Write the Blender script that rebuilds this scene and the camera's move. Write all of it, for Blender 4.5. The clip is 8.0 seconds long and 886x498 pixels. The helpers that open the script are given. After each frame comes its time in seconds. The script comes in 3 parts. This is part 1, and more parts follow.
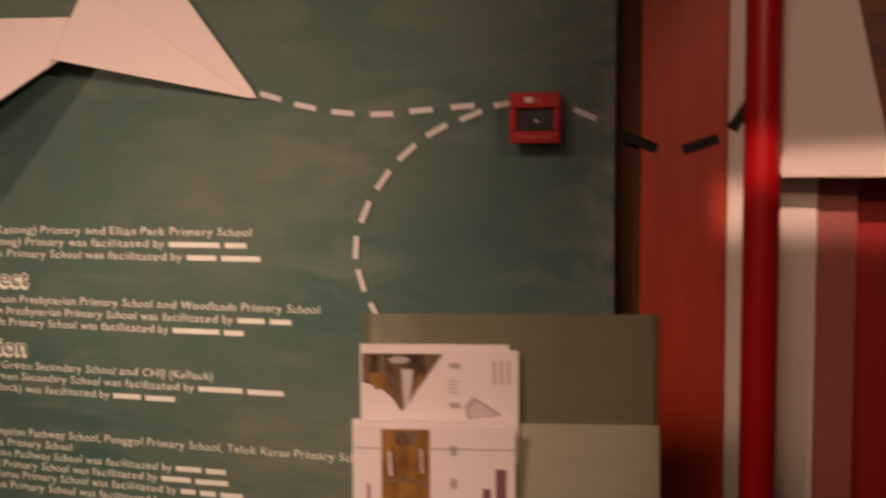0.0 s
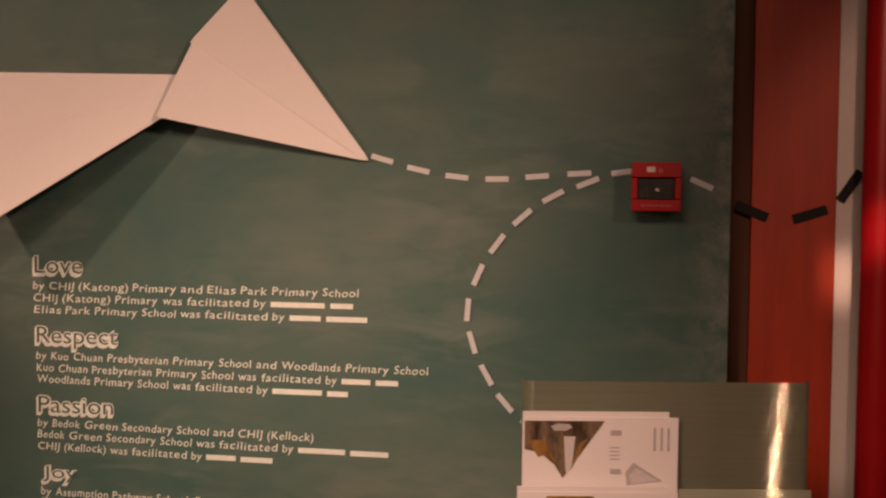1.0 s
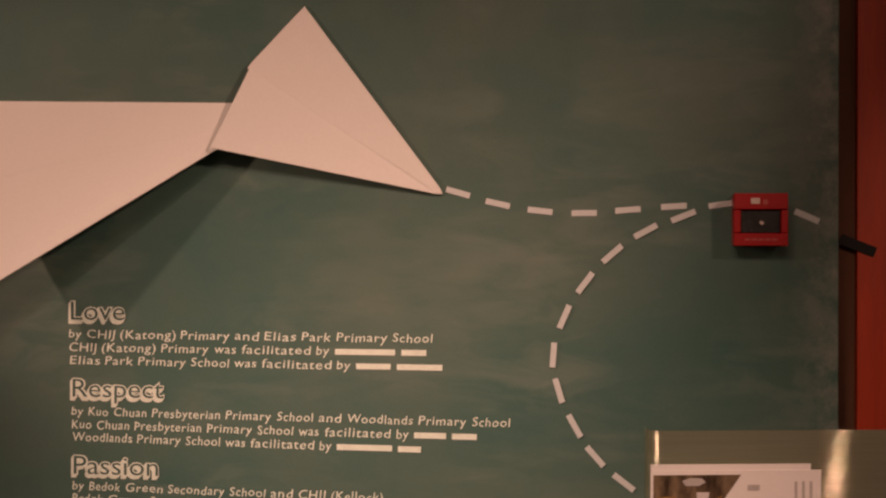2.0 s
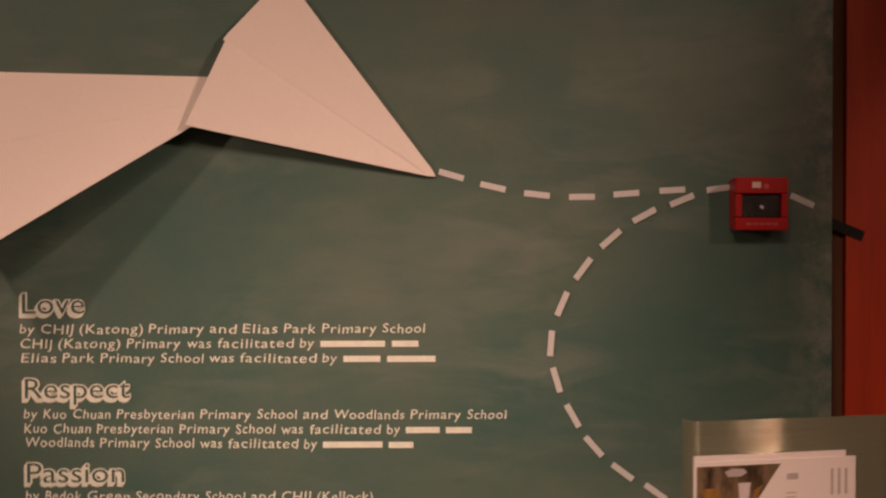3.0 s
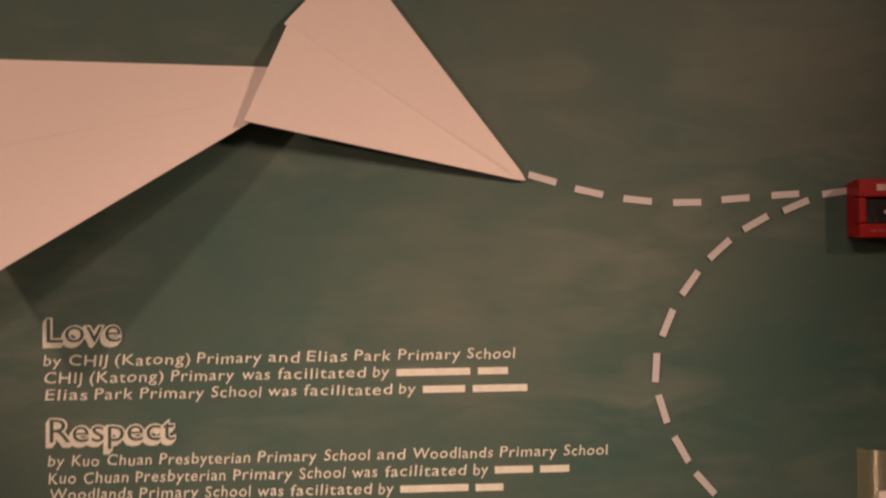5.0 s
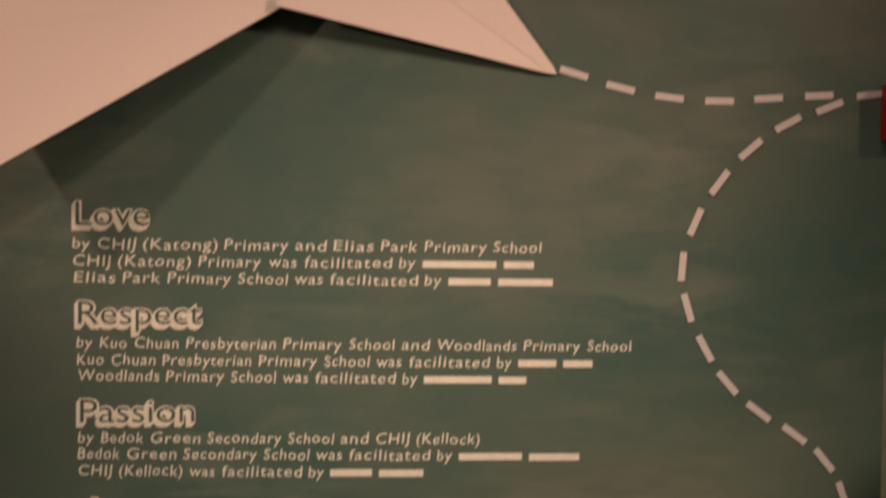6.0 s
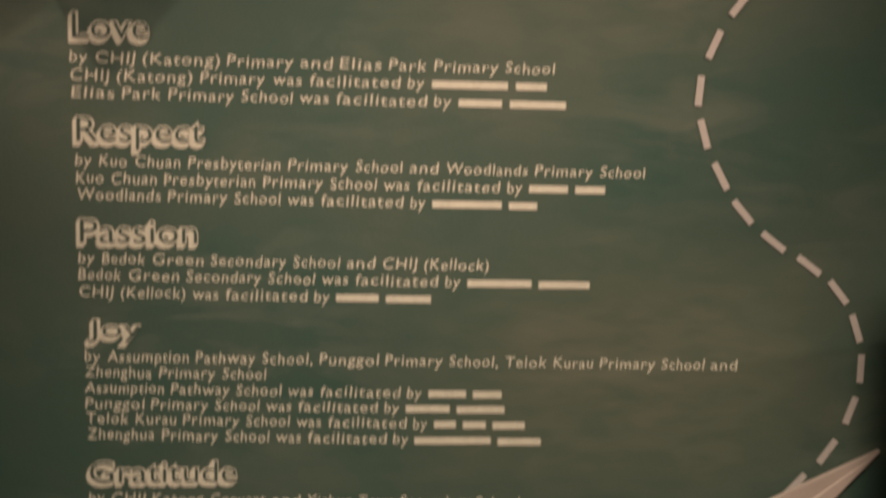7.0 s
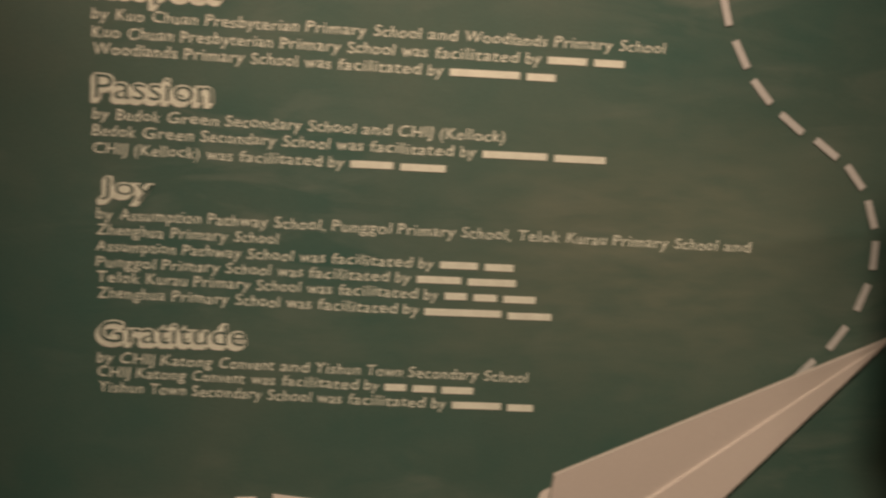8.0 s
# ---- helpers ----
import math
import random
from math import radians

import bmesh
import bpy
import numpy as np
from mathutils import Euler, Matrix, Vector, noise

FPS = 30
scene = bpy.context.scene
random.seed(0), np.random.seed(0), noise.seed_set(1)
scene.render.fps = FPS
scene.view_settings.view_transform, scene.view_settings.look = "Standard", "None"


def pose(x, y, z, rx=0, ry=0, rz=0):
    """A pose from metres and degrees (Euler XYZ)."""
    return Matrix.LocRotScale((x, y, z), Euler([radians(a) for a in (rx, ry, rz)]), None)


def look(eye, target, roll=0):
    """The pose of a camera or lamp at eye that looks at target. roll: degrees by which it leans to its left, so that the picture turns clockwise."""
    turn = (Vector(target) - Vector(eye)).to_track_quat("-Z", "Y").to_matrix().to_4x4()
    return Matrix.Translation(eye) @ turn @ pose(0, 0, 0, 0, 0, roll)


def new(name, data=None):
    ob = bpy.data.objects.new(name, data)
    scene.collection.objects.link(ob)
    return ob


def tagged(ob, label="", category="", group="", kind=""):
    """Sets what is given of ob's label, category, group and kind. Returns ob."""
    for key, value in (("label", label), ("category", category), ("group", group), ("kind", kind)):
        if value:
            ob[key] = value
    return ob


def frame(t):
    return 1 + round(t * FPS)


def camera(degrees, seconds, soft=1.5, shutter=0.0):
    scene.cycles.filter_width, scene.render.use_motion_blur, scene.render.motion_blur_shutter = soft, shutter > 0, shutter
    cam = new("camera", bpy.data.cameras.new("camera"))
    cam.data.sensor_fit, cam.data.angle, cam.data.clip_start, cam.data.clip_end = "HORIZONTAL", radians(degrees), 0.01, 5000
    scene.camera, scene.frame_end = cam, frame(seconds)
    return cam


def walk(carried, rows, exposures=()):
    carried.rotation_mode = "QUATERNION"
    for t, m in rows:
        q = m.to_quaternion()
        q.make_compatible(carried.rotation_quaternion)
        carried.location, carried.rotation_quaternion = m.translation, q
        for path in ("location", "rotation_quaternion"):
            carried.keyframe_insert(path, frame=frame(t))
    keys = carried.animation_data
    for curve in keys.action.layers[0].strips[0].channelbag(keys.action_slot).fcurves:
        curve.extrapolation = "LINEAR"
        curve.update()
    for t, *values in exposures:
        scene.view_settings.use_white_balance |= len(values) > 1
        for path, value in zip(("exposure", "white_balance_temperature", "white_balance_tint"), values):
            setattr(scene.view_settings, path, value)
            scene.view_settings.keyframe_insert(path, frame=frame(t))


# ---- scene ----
cam = camera(44.0, 8.0, soft=2.2, shutter=0.7)
EXPOSURES = [(0.0, 0.10, 6500, 10), (2.0, -0.02, 6500, 10), (5.5, -0.08, 6500, 10), (6.0, -0.12, 6400, 6), (6.5, -0.15, 6250, 1), (7.5, -0.09, 6080, -7), (8.0, -0.06, 6080, -9)]
PATH = [
    (0, (0.2117, -1.9608, 1.3607), (-0.3039, 0.0010, 1.2000), -0.3),
    (0.3, (0.101, -1.984, 1.379), (-0.388, -0.049, 1.25), 0.7),
    (0.5, (0.0195, -2.0096, 1.3902), (-0.4320, -0.0295, 1.2834), 0.5),
    (0.8, (-0.128, -2.069, 1.401), (-0.465, -0.099, 1.327), -0.2),
    (1, (-0.1778, -2.0716, 1.4085), (-0.5114, -0.0671, 1.3190), 0.6),
    (1.3, (-0.255, -2.068, 1.388), (-0.529, -0.087, 1.35), 1.1),
    (1.5, (-0.3019, -2.0411, 1.4095), (-0.5764, -0.0264, 1.3770), -1.1),
    (1.8, (-0.394, -1.977, 1.36), (-0.654, 0.006, 1.394), 0.4),
    (2, (-0.4249, -1.9435, 1.3759), (-0.6792, 0.0742, 1.3871), 0.2),
    (2.2, (-0.4615, -1.9140, 1.3871), (-0.6670, 0.1098, 1.3729), 0.8),
    (3.3, (-0.7971, -1.8103, 1.385), (-0.6476, 0.2166, 1.3557), -2.5),
    (3.5, (-0.8520, -1.7421, 1.3943), (-0.6568, 0.2827, 1.3943), -4.1),
    (4, (-0.9070, -1.6272, 1.3993), (-0.7442, 0.3997, 1.4614), -2.2),
    (4.2, (-0.9182, -1.6170, 1.3841), (-0.7473, 0.4088, 1.4665), -2.2),
    (5.3, (-0.9548, -1.6353, 1.3271), (-0.7737, 0.3905, 1.3607), 0.2),
    (5.5, (-0.9466, -1.6404, 1.3109), (-0.7829, 0.3865, 1.3322), 0.5),
    (6, (-0.9690, -1.6211, 1.2722), (-0.8022, 0.4048, 1.2112), 0.7),
    (6.5, (-0.9771, -1.5997, 1.2051), (-0.8053, 0.4241, 1.0871), 0.4),
    (7, (-0.9822, -1.5845, 1.1288), (-0.8073, 0.4312, 0.9183), 1.2),
    (7.5, (-0.9782, -1.5886, 1.0444), (-0.7941, 0.4210, 0.7922), 2.8),
    (7.8, (-0.975, -1.591, 1.008), (-0.781, 0.379, 0.725), 3.0),
    (8, (-0.9975, -1.5926, 0.9763), (-0.8226, 0.4170, 0.7179), 2.9),
]
walk(cam, [(t, look(eye, target, roll)) for t, eye, target, roll in PATH], EXPOSURES)

# ---- world and lamps ----
world = bpy.data.worlds.new("world")
scene.world = world
world.use_nodes = True
world.node_tree.nodes["Background"].inputs[0].default_value = (1.0, 0.62, 0.42, 1)
world.node_tree.nodes["Background"].inputs[1].default_value = 0.02


def spot(name, eye, target, watts, cone, blend, radius, colour):
    data = bpy.data.lights.new(name, "SPOT")
    data.energy, data.spot_size, data.spot_blend = watts, radians(cone), blend
    data.shadow_soft_size, data.color = radius, colour
    ob = new(name, data)
    ob.matrix_world = look(eye, target)
    return ob


WARM = (1.0, 0.55, 0.39)
spot("gallery_spot_left", (-3.8, -1.6, 2.15), (-1.20, 0, 1.47), 180, 20, 0.7, 0.05, WARM)
spot("gallery_spot_plane", (1.35, -2.2, 2.55), (-0.95, 0, 1.66), 205, 32, 1.0, 0.13, WARM)
spot("gallery_spot_right", (0.15, -2.6, 2.3), (0.50, 0, 1.34), 44, 23, 0.5, 0.04, (1.0, 0.52, 0.35))
spot("gallery_spot_rack", (0.71, -1.30, 2.05), (-0.12, -0.36, 0.93), 24, 20, 0.7, 0.012, WARM)
spot("gallery_spot_front", (-1.34, -2.75, 2.75), (-0.68, 0, 0.46), 382, 37, 1.0, 0.28, (1.0, 0.605, 0.435))
# unseen area lamp added in mid-air: straight-cut beam on the uprights and the shelf
beam = bpy.data.lights.new("shelf_beam", "AREA")
beam.shape, beam.size, beam.size_y, beam.spread, beam.energy, beam.color = "RECTANGLE", 0.42, 0.075, radians(3), 0.085, WARM
new("shelf_beam", beam).matrix_world = look((0.34, -1.15, 2.115), (0.395, 0.05, 1.283), 4)
# added fill lamp, unseen behind the camera, lifts the shadows by bounce
room = bpy.data.lights.new("room_fill", "AREA")
room.shape, room.size, room.energy, room.color = "DISK", 1.2, 38, (1.0, 0.60, 0.44)
new("room_fill", room).matrix_world = look((-0.6, -4.0, 3.25), (-0.6, -4.0, 0.0))

# ---- materials ----


def mat(name, colour, rough=0.6, metal=0.0, second=None, scale=6.0, stretch=(1, 1, 1), amount=0.5, fine=120.0, bump=0.05, coat=0.0, spread=0.08):
    """Two noises: a broad one blends colour with second, a fine one gives grain in value, gloss and relief."""
    m = bpy.data.materials.new(name)
    m.use_nodes = True
    n, l = m.node_tree.nodes, m.node_tree.links
    b = n["Principled BSDF"]
    b.inputs["Metallic"].default_value = metal
    b.inputs["Coat Weight"].default_value = coat
    co = n.new("ShaderNodeTexCoord")
    mp = n.new("ShaderNodeMapping")
    mp.inputs["Scale"].default_value = stretch
    l.new(co.outputs["Object"], mp.inputs["Vector"])
    big = n.new("ShaderNodeTexNoise")
    big.inputs["Scale"].default_value, big.inputs["Detail"].default_value = scale, 6
    big.inputs["Roughness"].default_value = 0.62
    l.new(mp.outputs[0], big.inputs["Vector"])
    small = n.new("ShaderNodeTexNoise")
    small.inputs["Scale"].default_value, small.inputs["Detail"].default_value = fine, 3
    l.new(mp.outputs[0], small.inputs["Vector"])
    ramp = n.new("ShaderNodeMapRange")
    ramp.inputs[1].default_value, ramp.inputs[2].default_value = 0.35, 0.7
    ramp.inputs[4].default_value = amount
    l.new(big.outputs["Fac"], ramp.inputs[0])
    mix = n.new("ShaderNodeMix")
    mix.data_type = "RGBA"
    mix.inputs[6].default_value = (*colour, 1)
    mix.inputs[7].default_value = (*(second or [c * 0.75 for c in colour]), 1)
    l.new(ramp.outputs[0], mix.inputs[0])
    grain = n.new("ShaderNodeMapRange")
    grain.inputs[3].default_value, grain.inputs[4].default_value = 1 - spread * 2, 1 + spread * 2
    l.new(small.outputs["Fac"], grain.inputs[0])
    val = n.new("ShaderNodeMix")
    val.data_type, val.blend_type = "RGBA", "MULTIPLY"
    val.inputs[0].default_value = 1
    l.new(mix.outputs[2], val.inputs[6])
    l.new(grain.outputs[0], val.inputs[7])
    l.new(val.outputs[2], b.inputs["Base Color"])
    rg = n.new("ShaderNodeMapRange")
    rg.inputs[3].default_value, rg.inputs[4].default_value = max(0.03, rough - 0.08), min(1, rough + 0.08)
    l.new(small.outputs["Fac"], rg.inputs[0])
    l.new(rg.outputs[0], b.inputs["Roughness"])
    if bump:
        bp = n.new("ShaderNodeBump")
        bp.inputs["Strength"].default_value, bp.inputs["Distance"].default_value = bump, 0.002
        l.new(small.outputs["Fac"], bp.inputs["Height"])
        l.new(bp.outputs[0], b.inputs["Normal"])
    return m


def chalkboard_material():
    """Green board with wiped chalk: broad clouds, painted-in pools of light, flat wipe strokes and small specks."""
    m = mat("chalkboard", (0.040, 0.116, 0.100), 0.62, second=(0.092, 0.142, 0.118), scale=2.3, amount=0.95, fine=260, bump=0.04, spread=0.10)
    n, l = m.node_tree.nodes, m.node_tree.links
    b = n["Principled BSDF"]
    was = b.inputs["Base Color"].links[0].from_socket
    co = n.new("ShaderNodeTexCoord")
    mp = n.new("ShaderNodeMapping")
    mp.inputs["Scale"].default_value = (2.0, 1, 6.5)
    mp.inputs["Rotation"].default_value = (0, radians(14), 0)
    l.new(co.outputs["Object"], mp.inputs["Vector"])
    wipe = n.new("ShaderNodeTexNoise")
    wipe.inputs["Scale"].default_value, wipe.inputs["Detail"].default_value = 2.4, 8
    wipe.inputs["Roughness"].default_value, wipe.inputs["Distortion"].default_value = 0.55, 0.9
    l.new(mp.outputs[0], wipe.inputs["Vector"])
    where = n.new("ShaderNodeTexNoise")
    where.inputs["Scale"].default_value, where.inputs["Detail"].default_value = 3.1, 3
    l.new(co.outputs["Object"], where.inputs["Vector"])
    a = n.new("ShaderNodeMapRange")
    a.inputs[1].default_value, a.inputs[2].default_value, a.inputs[4].default_value = 0.45, 0.78, 0.36
    l.new(wipe.outputs["Fac"], a.inputs[0])
    c = n.new("ShaderNodeMapRange")
    c.inputs[1].default_value, c.inputs[2].default_value = 0.42, 0.62
    l.new(where.outputs["Fac"], c.inputs[0])
    f = n.new("ShaderNodeMath")
    f.operation = "MULTIPLY"
    l.new(a.outputs[0], f.inputs[0])
    l.new(c.outputs[0], f.inputs[1])
    mix = n.new("ShaderNodeMix")
    mix.data_type = "RGBA"
    mix.inputs[7].default_value = (0.30, 0.33, 0.29, 1)
    l.new(f.outputs[0], mix.inputs[0])
    l.new(was, mix.inputs[6])
    # rubbed, chalky strip along the board's open edge
    sep = n.new("ShaderNodeSeparateXYZ")
    l.new(co.outputs["Object"], sep.inputs[0])
    near = n.new("ShaderNodeMapRange")
    near.inputs[1].default_value, near.inputs[2].default_value = -0.075, 0.004
    l.new(sep.outputs["X"], near.inputs[0])
    rub = n.new("ShaderNodeTexNoise")
    rub.inputs["Scale"].default_value, rub.inputs["Detail"].default_value, rub.inputs["Roughness"].default_value = 22, 7, 0.7
    l.new(co.outputs["Object"], rub.inputs["Vector"])
    rm = n.new("ShaderNodeMapRange")
    rm.inputs[1].default_value, rm.inputs[2].default_value, rm.inputs[4].default_value = 0.40, 0.72, 0.55
    l.new(rub.outputs["Fac"], rm.inputs[0])
    rf = n.new("ShaderNodeMath")
    rf.operation = "MULTIPLY"
    l.new(near.outputs[0], rf.inputs[0])
    l.new(rm.outputs[0], rf.inputs[1])
    worn = n.new("ShaderNodeMix")
    worn.data_type = "RGBA"
    worn.inputs[7].default_value = (0.42, 0.40, 0.36, 1)
    l.new(rf.outputs[0], worn.inputs[0])
    last = mix.outputs[2]
    # chalk clouds that also paint in pools of light: centre x, z, half width, half height, strength
    for cx, cz, rx, rz, much in ((-0.54, 0.78, 0.40, 0.27, 0.72), (-0.66, 1.32, 0.40, 0.20, 0.35), (-0.26, 1.66, 0.30, 0.15, 0.30), (-0.95, 0.62, 0.35, 0.12, 0.25)):
        sub = n.new("ShaderNodeVectorMath")
        sub.operation = "SUBTRACT"
        sub.inputs[1].default_value = (cx, 0, cz)
        l.new(co.outputs["Object"], sub.inputs[0])
        div = n.new("ShaderNodeVectorMath")
        div.operation = "DIVIDE"
        div.inputs[1].default_value = (rx, 1, rz)
        l.new(sub.outputs[0], div.inputs[0])
        ln = n.new("ShaderNodeVectorMath")
        ln.operation = "LENGTH"
        l.new(div.outputs[0], ln.inputs[0])
        fall = n.new("ShaderNodeMapRange")
        fall.interpolation_type = "SMOOTHERSTEP"
        fall.inputs[1].default_value, fall.inputs[2].default_value, fall.inputs[3].default_value, fall.inputs[4].default_value = 0.0, 1.25, much, 0.0
        l.new(ln.outputs["Value"], fall.inputs[0])
        cloud = n.new("ShaderNodeTexNoise")
        cloud.inputs["Scale"].default_value, cloud.inputs["Detail"].default_value = 7.0, 6
        l.new(mp.outputs[0], cloud.inputs["Vector"])
        lift = n.new("ShaderNodeMapRange")
        lift.inputs[1].default_value, lift.inputs[2].default_value, lift.inputs[3].default_value = 0.25, 0.7, 0.35
        l.new(cloud.outputs["Fac"], lift.inputs[0])
        fac = n.new("ShaderNodeMath")
        fac.operation = "MULTIPLY"
        l.new(fall.outputs[0], fac.inputs[0])
        l.new(lift.outputs[0], fac.inputs[1])
        lit_chalk = n.new("ShaderNodeMix")
        lit_chalk.data_type = "RGBA"
        lit_chalk.inputs[7].default_value = (0.185, 0.225, 0.175, 1)
        l.new(fac.outputs[0], lit_chalk.inputs[0])
        l.new(last, lit_chalk.inputs[6])
        last = lit_chalk.outputs[2]
    l.new(last, worn.inputs[6])
    # wiped-out letters: a few faint specks
    speck = n.new("ShaderNodeTexVoronoi")
    speck.inputs["Scale"].default_value = 3.5
    l.new(co.outputs["Object"], speck.inputs["Vector"])
    sm = n.new("ShaderNodeMapRange")
    sm.inputs[1].default_value, sm.inputs[2].default_value, sm.inputs[3].default_value, sm.inputs[4].default_value = 0.006, 0.014, 0.7, 0.0
    l.new(speck.outputs["Distance"], sm.inputs[0])
    dots = n.new("ShaderNodeMix")
    dots.data_type = "RGBA"
    dots.inputs[7].default_value = (0.42, 0.42, 0.38, 1)
    l.new(sm.outputs[0], dots.inputs[0])
    l.new(worn.outputs[2], dots.inputs[6])
    l.new(dots.outputs[2], b.inputs["Base Color"])
    return m


def steel_material():
    """Horizontally brushed steel: a broad sheen, and fine grooves that draw each lamp out into an upright streak."""
    m = mat("brushed_steel", (0.60, 0.65, 0.50), 0.50, 0.45, second=(0.50, 0.52, 0.41), scale=4, stretch=(1, 1, 60), amount=0.6, fine=14, bump=0.02, spread=0.05)
    n, l = m.node_tree.nodes, m.node_tree.links
    b, out = n["Principled BSDF"], n["Material Output"]
    geo = n.new("ShaderNodeNewGeometry")
    white = n.new("ShaderNodeTexWhiteNoise")
    fine = n.new("ShaderNodeVectorMath")
    fine.operation = "SCALE"
    fine.inputs["Scale"].default_value = 9000.0
    l.new(geo.outputs["Position"], fine.inputs[0])
    l.new(fine.outputs[0], white.inputs["Vector"])
    tilt = n.new("ShaderNodeMapRange")
    tilt.inputs[3].default_value, tilt.inputs[4].default_value = -0.75, 0.75
    l.new(white.outputs["Value"], tilt.inputs[0])
    up = n.new("ShaderNodeCombineXYZ")
    l.new(tilt.outputs[0], up.inputs["Z"])
    add = n.new("ShaderNodeVectorMath")
    l.new(geo.outputs["Normal"], add.inputs[0])
    l.new(up.outputs[0], add.inputs[1])
    unit = n.new("ShaderNodeVectorMath")
    unit.operation = "NORMALIZE"
    l.new(add.outputs[0], unit.inputs[0])
    g = n.new("ShaderNodeBsdfAnisotropic")
    g.inputs["Color"].default_value = (0.66, 0.66, 0.50, 1)
    g.inputs["Roughness"].default_value = 0.045
    l.new(unit.outputs[0], g.inputs["Normal"])
    mix = n.new("ShaderNodeMixShader")
    mix.inputs[0].default_value = 0.36
    l.new(b.outputs[0], mix.inputs[1])
    l.new(g.outputs[0], mix.inputs[2])
    l.new(mix.outputs[0], out.inputs["Surface"])
    return m


BOARD = chalkboard_material()
BOARD_FACE = mat("dark_chalk_fill", (0.055, 0.115, 0.10), 0.65, fine=300)
PAPER = mat("white_foam_card", (0.80, 0.79, 0.77), 0.7, second=(0.74, 0.73, 0.71), scale=3, fine=180, bump=0.03, spread=0.02)
VINYL = mat("white_vinyl", (0.62, 0.66, 0.68), 0.5, second=(0.55, 0.59, 0.60), scale=20, fine=200, spread=0.06)
CHALK = mat("chalk_lettering", (0.80, 0.88, 0.80), 0.8, second=(0.62, 0.69, 0.62), scale=60, fine=500, amount=0.7, bump=0.0, spread=0.15)
BLACK_VINYL = mat("black_vinyl", (0.008, 0.008, 0.007), 0.8, fine=200)
WOOD = mat("red_stained_timber", (0.46, 0.044, 0.009), 0.5, second=(0.30, 0.026, 0.006), scale=3, stretch=(7, 7, 0.6), fine=30, amount=0.8, bump=0.06, spread=0.10)
EDGE = mat("dark_timber_edge", (0.10, 0.042, 0.020), 0.85, scale=8, fine=60)
WHITE = mat("white_painted_board", (0.72, 0.70, 0.67), 0.55, scale=3, second=(0.66, 0.63, 0.60), fine=150, spread=0.03)
RED_PIPE = mat("red_gloss_paint", (0.43, 0.004, 0.008), 0.36, second=(0.38, 0.004, 0.010), scale=5, fine=90, coat=0.05, bump=0.03, spread=0.04)
RED_PANEL = mat("red_painted_panel", (0.32, 0.010, 0.008), 0.5, scale=4, fine=120)
PINK_PANEL = mat("dull_rose_panel", (0.36, 0.12, 0.10), 0.6, scale=4, fine=120)
ALARM_RED = mat("red_plastic", (0.40, 0.006, 0.010), 0.35, scale=9, fine=200, spread=0.03)
ALARM_DARK = mat("dark_plastic_window", (0.020, 0.022, 0.022), 0.25, scale=30, second=(0.06, 0.06, 0.06), fine=120)
ALARM_PALE = mat("faded_red_print", (0.50, 0.10, 0.10), 0.5, fine=200)
ALARM_MARK = mat("pale_print", (0.75, 0.62, 0.58), 0.5, fine=200)
STEEL = steel_material()
LEAF = mat("white_coated_paper", (0.78, 0.75, 0.74), 0.45, second=(0.74, 0.70, 0.70), scale=5, fine=200, bump=0.01, spread=0.02)
PHOTO_DARK = mat("printed_dark_photo", (0.040, 0.026, 0.016), 0.4, second=(0.30, 0.22, 0.14), scale=26, stretch=(1.6, 1, 0.6), amount=0.95, fine=90, bump=0.0)
PHOTO_GOLD = mat("printed_gold_photo", (0.36, 0.20, 0.055), 0.4, second=(0.10, 0.045, 0.012), scale=24, stretch=(1.5, 1, 0.6), amount=0.95, fine=70, bump=0.0)
PRINT_GREY = mat("printed_grey", (0.45, 0.42, 0.42), 0.5, fine=200)
PRINT_PALE = mat("printed_pale_grey", (0.60, 0.56, 0.56), 0.5, fine=200)
PRINT_PURPLE = mat("printed_purple", (0.22, 0.10, 0.13), 0.5, fine=200)
PICTURE = mat("printed_picture", (0.035, 0.020, 0.035), 0.5, second=(0.35, 0.10, 0.03), scale=9, amount=0.9, fine=60)
PLASTER = mat("pale_wall_paint", (0.52, 0.48, 0.42), 0.8, scale=2, fine=160)
CARPET = mat("dark_carpet", (0.06, 0.05, 0.045), 0.95, scale=5, fine=400, bump=0.2)
CEILING = mat("dark_ceiling_paint", (0.10, 0.095, 0.09), 0.9, scale=2, fine=160)

# ---- building helpers ----


def mesh_ob(name, bm, material, parent=None, smooth=False):
    bmesh.ops.recalc_face_normals(bm, faces=bm.faces)
    me = bpy.data.meshes.new(name)
    bm.to_mesh(me)
    bm.free()
    me.materials.append(material)
    if smooth:
        for p in me.polygons:
            p.use_smooth = True
    ob = new(name, me)
    if parent:
        ob.parent = parent
    return ob


def part(name, bm, material, parent, label="", smooth=False):
    ob = mesh_ob(name, bm, material, parent, smooth)
    return tagged(ob, label) if label else ob


def box(x0, x1, y0, y1, z0, z1, bevel=0.0, bm=None, m=None):
    bm = bm or bmesh.new()
    one = bmesh.new()
    bmesh.ops.create_cube(one, size=1.0)
    for v in one.verts:
        v.co = Vector((x0 + (v.co.x + 0.5) * (x1 - x0), y0 + (v.co.y + 0.5) * (y1 - y0), z0 + (v.co.z + 0.5) * (z1 - z0)))
    if bevel:
        bmesh.ops.bevel(one, geom=one.edges[:], offset=bevel, segments=2, affect="EDGES", profile=0.5)
    if m:
        bmesh.ops.transform(one, matrix=m, verts=one.verts)
    return joined(bm, one)


def joined(bm, one):
    me = bpy.data.meshes.new("tmp")
    one.to_mesh(me)
    one.free()
    bm.from_mesh(me)
    bpy.data.meshes.remove(me)
    return bm


